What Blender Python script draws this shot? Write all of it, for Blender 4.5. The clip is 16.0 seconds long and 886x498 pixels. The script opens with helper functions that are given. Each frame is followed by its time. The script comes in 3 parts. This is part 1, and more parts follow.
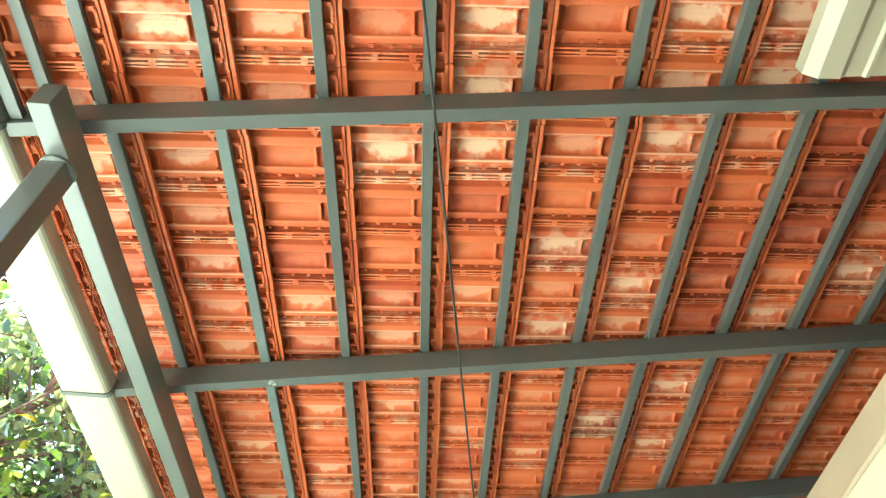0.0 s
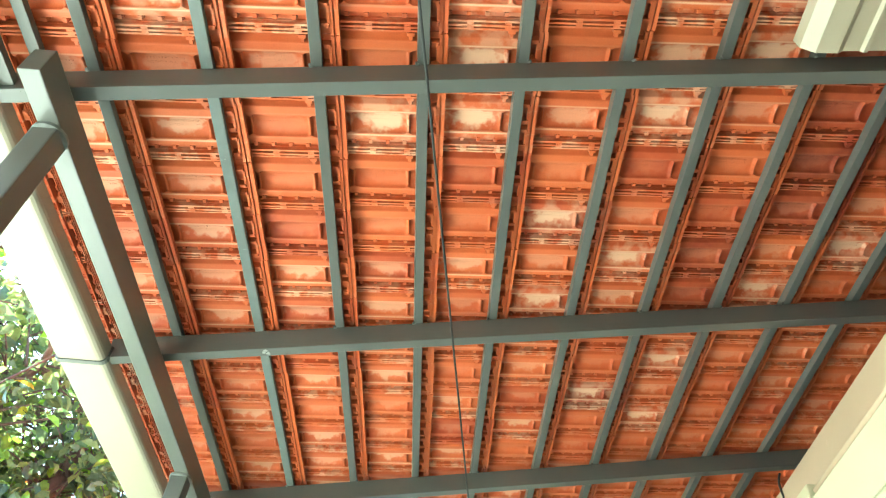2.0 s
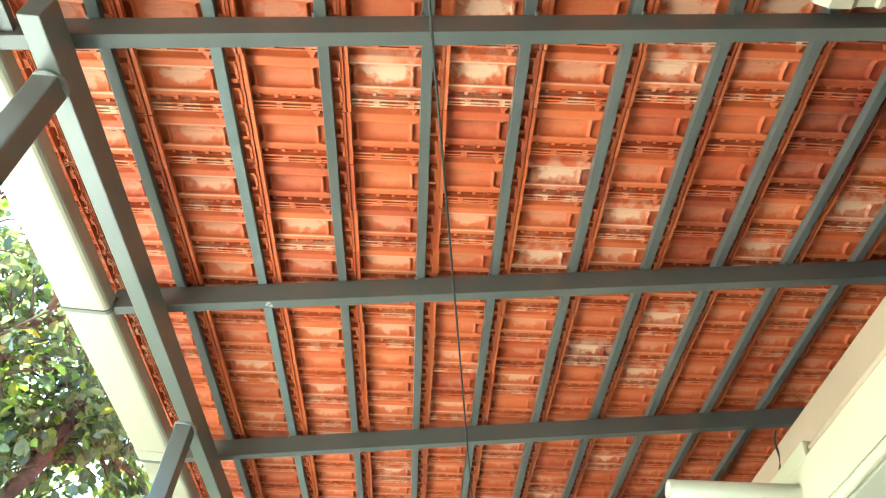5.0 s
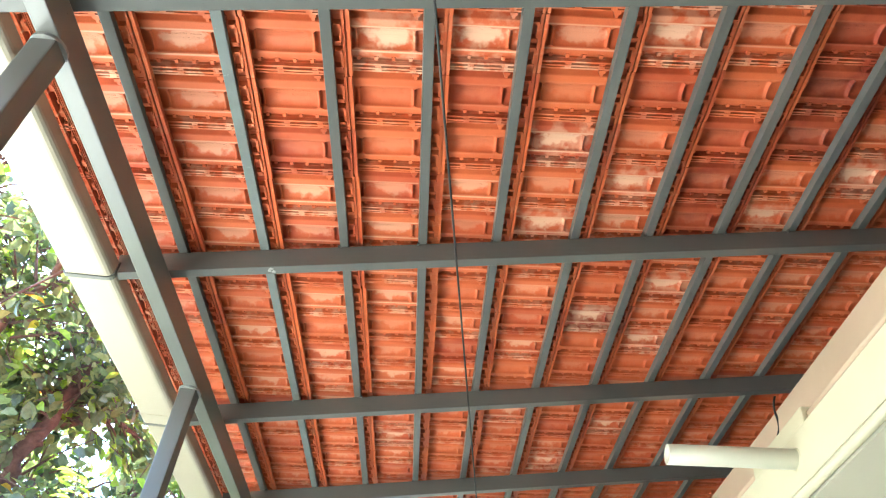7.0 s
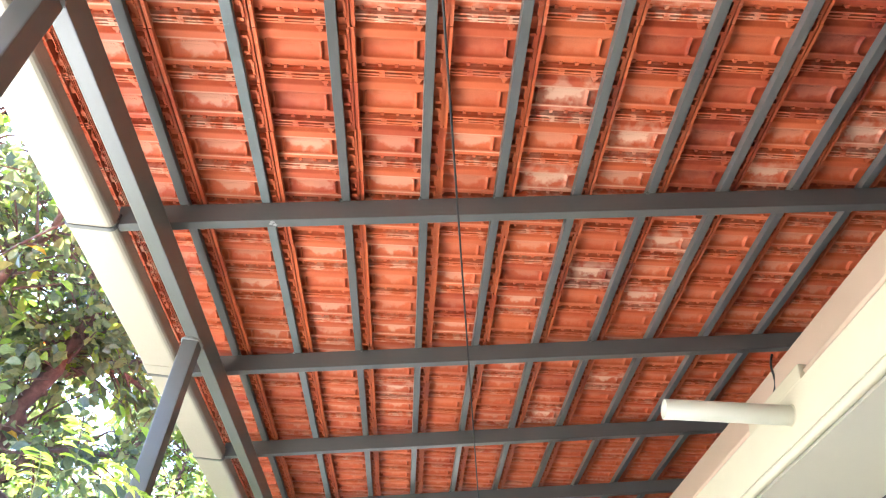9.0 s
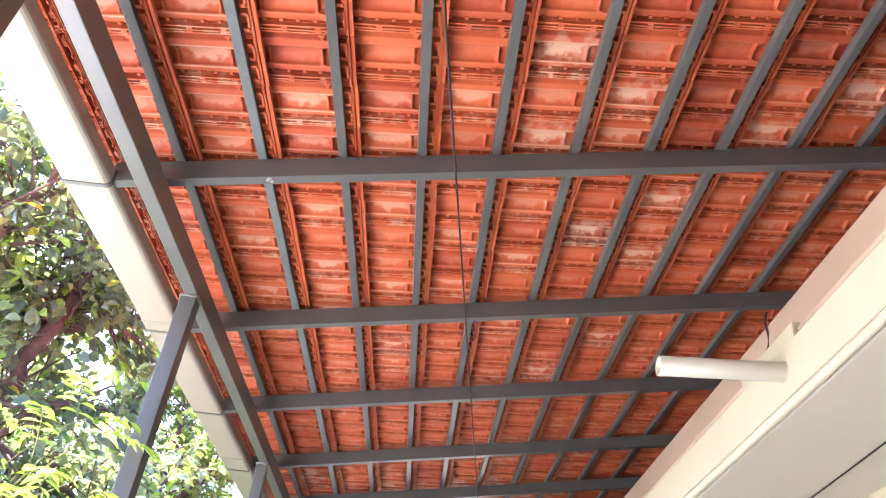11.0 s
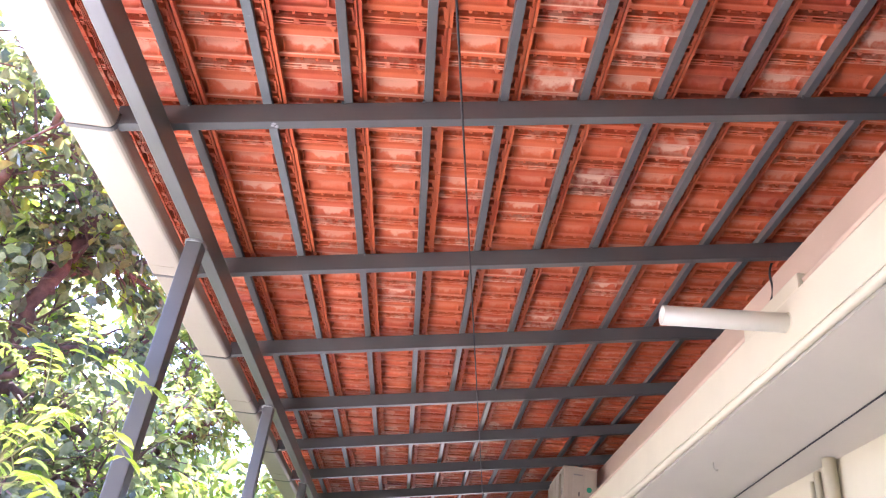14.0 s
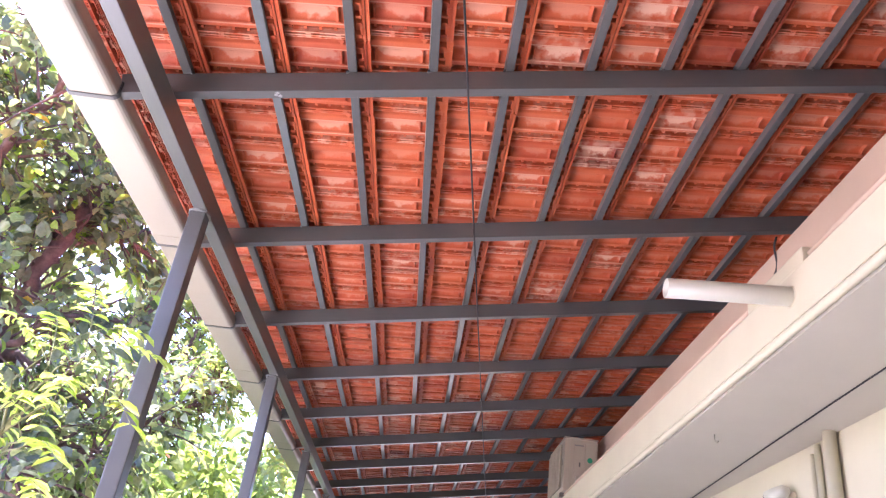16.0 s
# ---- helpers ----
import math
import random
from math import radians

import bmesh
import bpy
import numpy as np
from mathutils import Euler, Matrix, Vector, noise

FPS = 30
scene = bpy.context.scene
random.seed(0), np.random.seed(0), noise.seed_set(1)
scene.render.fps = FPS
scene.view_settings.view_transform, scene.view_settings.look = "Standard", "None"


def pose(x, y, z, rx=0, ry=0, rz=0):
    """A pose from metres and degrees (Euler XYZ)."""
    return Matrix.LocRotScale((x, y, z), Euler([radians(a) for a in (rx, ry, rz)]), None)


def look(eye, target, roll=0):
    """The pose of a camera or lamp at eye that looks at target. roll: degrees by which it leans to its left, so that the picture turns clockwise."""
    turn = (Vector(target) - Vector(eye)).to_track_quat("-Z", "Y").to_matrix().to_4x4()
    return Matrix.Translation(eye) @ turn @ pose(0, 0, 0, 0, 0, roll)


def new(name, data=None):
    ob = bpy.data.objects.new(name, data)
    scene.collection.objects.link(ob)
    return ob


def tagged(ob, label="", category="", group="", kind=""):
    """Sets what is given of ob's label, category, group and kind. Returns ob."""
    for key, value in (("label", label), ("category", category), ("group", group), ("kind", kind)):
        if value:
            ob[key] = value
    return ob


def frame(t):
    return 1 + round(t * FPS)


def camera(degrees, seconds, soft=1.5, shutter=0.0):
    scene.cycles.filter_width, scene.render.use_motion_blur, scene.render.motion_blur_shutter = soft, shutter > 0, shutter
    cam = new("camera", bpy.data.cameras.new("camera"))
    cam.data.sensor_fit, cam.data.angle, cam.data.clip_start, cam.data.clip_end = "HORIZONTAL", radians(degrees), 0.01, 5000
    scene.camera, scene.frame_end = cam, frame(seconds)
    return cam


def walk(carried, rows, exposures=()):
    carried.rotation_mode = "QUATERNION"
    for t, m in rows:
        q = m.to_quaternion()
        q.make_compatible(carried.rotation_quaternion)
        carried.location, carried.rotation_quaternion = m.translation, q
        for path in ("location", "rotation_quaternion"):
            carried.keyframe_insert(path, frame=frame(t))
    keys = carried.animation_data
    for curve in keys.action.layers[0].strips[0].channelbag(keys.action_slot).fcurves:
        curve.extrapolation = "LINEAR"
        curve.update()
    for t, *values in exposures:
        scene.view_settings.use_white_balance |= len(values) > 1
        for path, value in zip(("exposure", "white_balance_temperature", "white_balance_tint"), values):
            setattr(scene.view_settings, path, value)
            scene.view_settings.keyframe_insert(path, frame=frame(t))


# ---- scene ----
cam = camera(60.85, 16.0, soft=1.25)
# seconds, eye, yaw, pitch, lean to the left
PATH = [
    (0, 0.153, 0.000, 1.502, 3.08, 49.03, 6.11),
    (0.5, 0.159, -0.002, 1.503, 3.02, 48.50, 6.19),
    (1, 0.165, -0.004, 1.502, 2.91, 48.03, 6.29),
    (1.5, 0.170, -0.004, 1.501, 2.76, 47.51, 6.42),
    (2, 0.175, -0.001, 1.500, 2.67, 46.94, 6.42),
    (2.5, 0.178, 0.001, 1.499, 2.58, 46.39, 6.58),
    (3, 0.179, 0.001, 1.498, 2.48, 45.85, 6.64),
    (3.5, 0.179, 0.002, 1.497, 2.36, 45.24, 6.65),
    (4, 0.178, 0.003, 1.497, 2.39, 44.67, 6.77),
    (6.5, 0.178, 0.007, 1.498, 2.40, 41.88, 7.14),
    (7, 0.180, 0.007, 1.497, 2.33, 41.11, 7.07),
    (7.5, 0.180, 0.009, 1.497, 2.25, 40.26, 7.16),
    (8, 0.179, 0.012, 1.496, 2.21, 39.36, 7.30),
    (8.5, 0.178, 0.013, 1.495, 2.10, 38.56, 7.40),
    (9, 0.178, 0.014, 1.494, 1.88, 37.82, 7.39),
    (11.5, 0.179, 0.015, 1.493, 1.02, 33.86, 7.14),
    (12, 0.179, 0.014, 1.494, 0.92, 33.08, 7.19),
    (12.5, 0.179, 0.013, 1.494, 0.91, 32.40, 7.30),
    (13, 0.178, 0.013, 1.494, 0.93, 31.84, 7.41),
    (13.5, 0.176, 0.017, 1.494, 0.96, 31.27, 7.53),
    (14, 0.174, 0.020, 1.494, 0.93, 30.71, 7.61),
    (14.5, 0.173, 0.022, 1.494, 0.92, 30.15, 7.67),
    (15, 0.173, 0.023, 1.494, 0.90, 29.55, 7.75),
    (15.5, 0.172, 0.025, 1.494, 0.88, 29.04, 7.86),
    (16, 0.171, 0.026, 1.494, 0.88, 28.57, 7.96),
]


def gaze(x, y, z, yaw, pitch, lean):
    return pose(x, y, z) @ pose(0, 0, 0, 0, 0, yaw) @ pose(0, 0, 0, 90 + pitch) @ pose(0, 0, 0, 0, 0, lean)


EXPOSURES = [(0, 3.8, 5380, -23), (4, 3.78, 5400, -20), (8, 3.72, 5410, 3), (12, 3.62, 5430, 24), (16, 3.52, 5370, 35)]
walk(cam, [(t, gaze(*row)) for t, *row in PATH], EXPOSURES)

# ---------------------------------------------------------------- light
world = bpy.data.worlds.new("sky")
scene.world = world
world.use_nodes = True
wn = world.node_tree
sky = wn.nodes.new("ShaderNodeTexSky")
sky.sky_type, sky.sun_disc = "NISHITA", False
SUN_EL, SUN_AZ = 64.0, -66.0  # azimuth from +Y towards +X
sky.sun_elevation, sky.sun_rotation = radians(SUN_EL), radians(SUN_AZ)
sky.air_density, sky.dust_density = 1.0, 2.5
wn.links.new(sky.outputs[0], wn.nodes["Background"].inputs[0])
wn.nodes["Background"].inputs[1].default_value = 0.13
sun = new("sun", bpy.data.lights.new("sun", "SUN"))
sun.data.energy, sun.data.angle, sun.data.color = 4.5, radians(0.55), (1.0, 0.95, 0.86)
away = Vector((math.sin(radians(SUN_AZ)) * math.cos(radians(SUN_EL)), math.cos(radians(SUN_AZ)) * math.cos(radians(SUN_EL)), math.sin(radians(SUN_EL))))
sun.matrix_world = look(away * 30, (0, 0, 0))


# ---------------------------------------------------------------- materials
def material(name):
    m = bpy.data.materials.new(name)
    m.use_nodes = True
    nt = m.node_tree
    return m, nt, nt.nodes["Principled BSDF"]


def node(nt, kind, **values):
    n = nt.nodes.new(kind)
    for key, value in values.items():
        n.inputs[key.replace("_", " ")].default_value = value
    return n


def ramp(nt, fac, stops):
    n = nt.nodes.new("ShaderNodeValToRGB")
    e = n.color_ramp.elements
    while len(e) < len(stops):
        e.new(0.5)
    for el, (at, col) in zip(e, stops):
        el.position = at
        el.color = (*col, 1) if isinstance(col, tuple) else (col, col, col, 1)
    nt.links.new(fac, n.inputs[0])
    return n.outputs[0]


def blend(nt, fac, a, b, how="MIX"):
    n = nt.nodes.new("ShaderNodeMix")
    n.data_type, n.blend_type = "RGBA", how
    for socket, value in ((n.inputs[0], fac), (n.inputs[6], a), (n.inputs[7], b)):
        if isinstance(value, tuple):
            socket.default_value = (*value, 1)
        elif isinstance(value, (int, float)):
            socket.default_value = value
        else:
            nt.links.new(value, socket)
    return n.outputs[2]


def maths(nt, op, a, b=0.0, c=0.0, clamp=False):
    n = nt.nodes.new("ShaderNodeMath")
    n.operation, n.use_clamp = op, clamp
    for socket, value in zip(n.inputs, (a, b, c)):
        if isinstance(value, (int, float)):
            socket.default_value = value
        else:
            nt.links.new(value, socket)
    return n.outputs[0]


def noise_at(nt, coord, scale, detail=4.0, rough=0.55):
    n = node(nt, "ShaderNodeTexNoise", Scale=scale, Detail=detail, Roughness=rough)
    if coord is not None:
        nt.links.new(coord, n.inputs["Vector"])
    return n.outputs[0]


def bump(nt, bsdf, height, strength=0.3, distance=0.002):
    b = node(nt, "ShaderNodeBump", Strength=strength, Distance=distance)
    nt.links.new(height, b.inputs["Height"])
    nt.links.new(b.outputs[0], bsdf.inputs["Normal"])


def painted(name, colour, rough, scale=6.0, vary=0.25, metal=0.0, spots=None, relief=0.15, uneven=0.1):
    """Paint or plaster: soft blotches, fine grain, and sparse stains."""
    m, nt, bsdf = material(name)
    co = nt.nodes.new("ShaderNodeTexCoord").outputs["Object"]
    big, fine = noise_at(nt, co, scale, 5), noise_at(nt, co, scale * 60, 2)
    dark = tuple(c * (1 - vary) for c in colour)
    col = blend(nt, ramp(nt, big, [(0.3, 0.0), (0.7, 1.0)]), dark, colour)
    col = blend(nt, ramp(nt, fine, [(0.25, 0.10), (0.75, 0.0)]), col, tuple(c * 0.7 for c in colour))
    if spots:
        col = blend(nt, ramp(nt, noise_at(nt, co, scale * 5, 6, 0.7), [(0.66, 0.0), (0.74, 0.6)]), col, spots)
    nt.links.new(col, bsdf.inputs["Base Color"])
    nt.links.new(ramp(nt, fine, [(0.2, max(0.05, rough - uneven)), (0.8, min(1.0, rough + uneven * 1.2))]), bsdf.inputs["Roughness"])
    bsdf.inputs["Metallic"].default_value = metal
    bump(nt, bsdf, fine, relief, 0.002)
    return m


GAUGE, PITCH = 0.3455, 0.2454


def clay(name, joined, salt=None, fired=None):
    """Fired clay with a pale salt bloom in the pressed panels: salt sets how much, fired how dark."""
    m, nt, bsdf = material(name)
    co = nt.nodes.new("ShaderNodeTexCoord").outputs["Object"]
    sep = nt.nodes.new("ShaderNodeSeparateXYZ")
    nt.links.new(co, sep.inputs[0])
    x, v = sep.outputs[0], sep.outputs[1]
    if joined:
        ix, iv = maths(nt, "DIVIDE", x, GAUGE), maths(nt, "DIVIDE", v, PITCH)
        wn_ = nt.nodes.new("ShaderNodeTexWhiteNoise")
        wn_.noise_dimensions = "2D"
        cell = nt.nodes.new("ShaderNodeCombineXYZ")
        nt.links.new(maths(nt, "FLOOR", ix), cell.inputs[0])
        nt.links.new(maths(nt, "FLOOR", iv), cell.inputs[1])
        nt.links.new(cell.outputs[0], wn_.inputs["Vector"])
        rnd = wn_.outputs["Value"]
        x = maths(nt, "MULTIPLY", maths(nt, "FRACT", ix), GAUGE)
        v = maths(nt, "MULTIPLY", maths(nt, "FRACT", iv), PITCH)
    else:
        rnd = nt.nodes.new("ShaderNodeObjectInfo").outputs["Random"]
    geo = nt.nodes.new("ShaderNodeNewGeometry").outputs["Position"]
    rnd2 = maths(nt, "FRACT", maths(nt, "MULTIPLY", rnd, 17.31))
    if salt:
        rnd2 = maths(nt, "MULTIPLY_ADD", rnd2, salt[1] - salt[0], salt[0])
    if fired:
        rnd = maths(nt, "MULTIPLY_ADD", rnd, fired[1] - fired[0], fired[0])
    base = ramp(nt, rnd, [(0.0, (0.46, 0.082, 0.026)), (0.35, (0.55, 0.124, 0.037)), (0.7, (0.49, 0.097, 0.029)), (0.9, (0.36, 0.053, 0.019)), (1.0, (0.19, 0.026, 0.013))])
    cloud = noise_at(nt, geo, 9.0, 5)
    base = blend(nt, ramp(nt, cloud, [(0.35, 0.0), (0.7, 0.5)]), base, (0.60, 0.150, 0.051))
    grain = noise_at(nt, geo, 260.0, 3)
    base = blend(nt, ramp(nt, grain, [(0.35, 0.25), (0.6, 0.0)]), base, (0.30, 0.06, 0.025))
    # bloom: an oval in the panel and thin crusts on the rims
    dx = maths(nt, "DIVIDE", maths(nt, "SUBTRACT", x, 0.125), 0.105)
    dv = maths(nt, "DIVIDE", maths(nt, "SUBTRACT", v, 0.108), 0.046)
    r = maths(nt, "SQRT", maths(nt, "ADD", maths(nt, "MULTIPLY", dx, dx), maths(nt, "MULTIPLY", dv, dv)))
    ragged = maths(nt, "MULTIPLY_ADD", noise_at(nt, geo, 26.0, 2), 1.5, -0.75)
    oval = maths(nt, "ADD", maths(nt, "SUBTRACT", 1.0, r), ragged)
    oval = ramp(nt, oval, [(0.05, 0.0), (0.38, 1.0)])
    crust = ramp(nt, noise_at(nt, geo, 17.0, 3, 0.5), [(0.44, 0.0), (0.60, 1.0)])
    amount = ramp(nt, rnd2, [(0.0, 0.05), (0.35, 0.22), (0.72, 0.48), (0.86, 0.85), (1.0, 1.0)])
    heavy = ramp(nt, rnd2, [(0.80, 0.0), (0.92, 0.42)])
    # salt on the slotted bars and round the panel's rim
    bars = ramp(nt, v, [(0.203, 0.0), (0.209, 1.0)])
    streak = ramp(nt, noise_at(nt, geo, 16.0, 5, 0.6), [(0.45, 0.0), (0.58, 1.0)])
    bars = maths(nt, "MULTIPLY", maths(nt, "MULTIPLY", bars, streak), ramp(nt, rnd2, [(0.2, 0.12), (0.85, 0.7)]))
    rim = maths(nt, "SUBTRACT", 1.0, maths(nt, "DIVIDE", maths(nt, "ABSOLUTE", maths(nt, "SUBTRACT", v, 0.061)), 0.006))
    rim2 = maths(nt, "SUBTRACT", 1.0, maths(nt, "DIVIDE", maths(nt, "ABSOLUTE", maths(nt, "SUBTRACT", v, 0.160)), 0.006))
    rim = maths(nt, "MULTIPLY", maths(nt, "MAXIMUM", maths(nt, "MAXIMUM", rim, rim2), 0.0), ramp(nt, rnd2, [(0.3, 0.1), (0.85, 1.0)]))
    bars = maths(nt, "MAXIMUM", bars, rim)
    fac = maths(nt, "MAXIMUM", maths(nt, "MULTIPLY", oval, amount), maths(nt, "MULTIPLY", crust, heavy))
    fac = maths(nt, "MAXIMUM", fac, bars)
    fac = maths(nt, "MULTIPLY", fac, ramp(nt, x, [(0.268, 0.74), (0.284, 0.15)]))
    col = blend(nt, fac, base, (0.74, 0.53, 0.37))
    nt.links.new(col, bsdf.inputs["Base Color"])
    nt.links.new(ramp(nt, cloud, [(0.2, 0.42), (0.8, 0.66)]), bsdf.inputs["Roughness"])
    bsdf.inputs["IOR"].default_value = 1.4
    bump(nt, bsdf, grain, 0.2, 0.001)
    return m


def leafy(name, stops, through_light, rough=0.4):
    m, nt, bsdf = material(name)
    rnd = nt.nodes.new("ShaderNodeNewGeometry").outputs["Random Per Island"]
    co = nt.nodes.new("ShaderNodeTexCoord").outputs["Object"]
    col = ramp(nt, rnd, stops)
    col = blend(nt, ramp(nt, noise_at(nt, co, 30.0, 3), [(0.35, 0.0), (0.7, 0.35)]), col, (0.03, 0.05, 0.015))
    nt.links.new(col, bsdf.inputs["Base Color"])
    bsdf.inputs["Roughness"].default_value = rough
    glow = nt.nodes.new("ShaderNodeBsdfTranslucent")
    nt.links.new(blend(nt, 1.0, col, (1.6, 1.7, 0.7), "MULTIPLY"), glow.inputs[0])
    mix = nt.nodes.new("ShaderNodeMixShader")
    mix.inputs[0].default_value = through_light
    nt.links.new(bsdf.outputs[0], mix.inputs[1])
    nt.links.new(glow.outputs[0], mix.inputs[2])
    nt.links.new(mix.outputs[0], nt.nodes["Material Output"].inputs[0])
    return m


def bark(name, a, b):
    m, nt, bsdf = material(name)
    co = nt.nodes.new("ShaderNodeTexCoord").outputs["Object"]
    n = noise_at(nt, co, 14.0, 7, 0.65)
    nt.links.new(ramp(nt, n, [(0.3, a), (0.7, b)]), bsdf.inputs["Base Color"])
    bsdf.inputs["Roughness"].default_value = 0.9
    bump(nt, bsdf, n, 0.7, 0.02)
    return m


STEEL = painted("grey_green_paint", (0.118, 0.120, 0.112), 0.29, 3.0, 0.14, 0.0, None, 0.008, 0.02)
GALV = painted("worn_primer", (0.45, 0.46, 0.45), 0.4, 20.0, 0.3, 0.4)
CREAM_PVC = painted("cream_gutter", (0.37, 0.33, 0.255), 0.38, 1.6, 0.07, 0.0, (0.62, 0.52, 0.38), 0.03)
PLASTER = painted("cream_plaster", (0.60, 0.555, 0.385), 0.75, 2.2, 0.10, 0.0, (0.68, 0.58, 0.43), 0.35)
PINK = painted("peach_plaster", (0.58, 0.435, 0.31), 0.8, 2.0, 0.12, 0.0, (0.62, 0.46, 0.36), 0.35)
SOFFIT = painted("grey_soffit_paint", (0.55, 0.51, 0.41), 0.7, 1.5, 0.08, 0.0, None, 0.2)
PIPE = painted("white_pipe", (0.56, 0.545, 0.43), 0.35, 5.0, 0.08, 0.0, (0.5, 0.45, 0.36), 0.03)
BLACK = painted("black_cable", (0.02, 0.02, 0.022), 0.5, 30.0, 0.2)
AC_CREAM = painted("cream_enamel", (0.47, 0.42, 0.31), 0.4, 4.0, 0.08, 0.0, (0.5, 0.42, 0.3), 0.03)
AC_DARK = painted("dark_fins", (0.16, 0.145, 0.125), 0.5, 20.0, 0.3)
GREEN = painted("green_sticker", (0.02, 0.32, 0.16), 0.4, 20.0, 0.1)
GREY_LABEL = painted("grey_print", (0.30, 0.28, 0.25), 0.5, 30.0, 0.15)
SHEET = painted("cream_sheet_metal", (0.50, 0.44, 0.33), 0.35, 4.0, 0.08, 0.0, (0.5, 0.4, 0.28), 0.03)
# unseen floor's tone, set dark to hold back bounce light
FLOOR = painted("low_bounce_floor", (0.055, 0.052, 0.05), 0.6, 2.0, 0.3)
# pale tone for the added ground strip that reflects sun upwards
BOUNCE_STRIP = painted("pale_bounce_strip", (0.70, 0.65, 0.57), 0.85, 1.5, 0.12, 0.0, (0.5, 0.46, 0.4), 0.3)
GROUND = painted("garden_soil", (0.15, 0.125, 0.09), 0.95, 1.0, 0.3, 0.0, (0.07, 0.09, 0.04), 0.5)
# dark grey for the added layer that soaks up light on the slab
BOUNCE_CUT = painted("bounce_cut_grey", (0.11, 0.10, 0.09), 0.95, 3.0, 0.3)
# dark brown for the added walls that only block light
LIGHT_BLOCK = painted("brown_light_block", (0.16, 0.125, 0.095), 0.85, 2.0, 0.15)
WELD = painted("weld_seam", (0.30, 0.31, 0.30), 0.45, 40.0, 0.4, 0.3)
STEEL_WORN = painted("worn_grey_green_paint", (0.17, 0.19, 0.185), 0.35, 9.0, 0.2, 0.0, (0.58, 0.58, 0.54), 0.05)
CLAY, CLAY_FAR = clay("clay_tile", False, (0.0, 0.62), (0.0, 0.92)), clay("clay_tiles", True, (0.1, 0.88))
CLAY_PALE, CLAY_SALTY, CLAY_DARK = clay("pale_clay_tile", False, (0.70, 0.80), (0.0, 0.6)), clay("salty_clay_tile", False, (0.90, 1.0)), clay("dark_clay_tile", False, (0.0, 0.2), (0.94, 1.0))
BARK = bark("reddish_bark", (0.06, 0.032, 0.028), (0.16, 0.088, 0.072))
TWIG = bark("green_twig", (0.12, 0.14, 0.05), (0.25, 0.22, 0.09))
LEAF_DARK = leafy("glossy_leaf", [(0.0, (0.095, 0.115, 0.10)), (0.35, (0.15, 0.17, 0.125)), (0.65, (0.21, 0.22, 0.135)), (0.86, (0.28, 0.27, 0.15)), (0.90, (0.20, 0.30, 0.05)), (0.993, (0.24, 0.33, 0.06)), (0.997, (0.55, 0.16, 0.03)), (1.0, (0.45, 0.10, 0.03))], 0.45, 0.27)
LEAF_LIGHT = leafy("bright_leaf", [(0.0, (0.24, 0.34, 0.06)), (0.6, (0.34, 0.43, 0.08)), (1.0, (0.44, 0.47, 0.12))], 0.5)
LEAF_FAR = leafy("sunny_leaf", [(0.0, (0.13, 0.18, 0.06)), (0.5, (0.22, 0.27, 0.09)), (1.0, (0.33, 0.35, 0.15))], 0.42)


# ---------------------------------------------------------------- mesh helpers
def finish(name, bm, mat, smooth=False):
    me = bpy.data.meshes.new(name)
    bm.normal_update()
    bm.to_mesh(me)
    bm.free()
    me.materials.append(mat)
    if smooth:
        me.polygons.foreach_set("use_smooth", [True] * len(me.polygons))
    return me


def part(name, bm, mat, parent=None, label="", smooth=False, m=None):
    ob = new(name, finish(name, bm, mat, smooth))
    if m is not None:
        ob.matrix_basis = m
    if parent is not None:
        ob.parent = parent
    if label:
        tagged(ob, label)
    return ob


def empty(name, label, category, group="", kind="", m=None):
    ob = tagged(new(name), label, category, group, kind)
    if m is not None:
        ob.matrix_basis = m
    return ob


def box(bm, lo, hi, bevel=0.0, m=None, taper=None):
    """A box from corner to corner; taper scales its lower face."""
    got = bmesh.ops.create_cube(bm, size=1)["verts"]
    c = [(a + b) / 2 for a, b in zip(lo, hi)]
    s = [b - a for a, b in zip(lo, hi)]
    for v in got:
        k = taper if taper and v.co.z < 0 else 1.0
        v.co = Vector((c[0] + v.co.x * s[0] * k, c[1] + v.co.y * s[1] * k, c[2] + v.co.z * s[2]))
    if bevel:
        edges = list({e for v in got for e in v.link_edges})
        made = bmesh.ops.bevel(bm, geom=edges, offset=bevel, segments=2, affect="EDGES", profile=0.6)
        got = list({v for f in made["faces"] for v in f.verts} | {v for v in got if v.is_valid})
    if m is not None:
        bmesh.ops.transform(bm, matrix=m, verts=[v for v in got if v.is_valid])
    return bm


def tube(bm, points, radius, sides=8, caps=True):
    """A round bar along points, radius one number or one a point."""
    pts = [Vector(p) for p in points]
    rad = radius if isinstance(radius, (list, tuple)) else [radius] * len(pts)
    rings, side = [], None
    for i, p in enumerate(pts):
        d = (pts[min(i + 1, len(pts) - 1)] - pts[max(i - 1, 0)]).normalized()
        if side is None:
            side = d.orthogonal().normalized()
        side = (side - d * side.dot(d)).normalized()
        up = d.cross(side)
        rings.append([bm.verts.new(p + (side * math.cos(a) + up * math.sin(a)) * rad[i]) for a in (2 * math.pi * k / sides for k in range(sides))])
    for a, b in zip(rings, rings[1:]):
        for k in range(sides):
            bm.faces.new((a[k], a[(k + 1) % sides], b[(k + 1) % sides], b[k]))
    if caps:
        bm.faces.new(rings[0][::-1])
        bm.faces.new(rings[-1])
    return bm


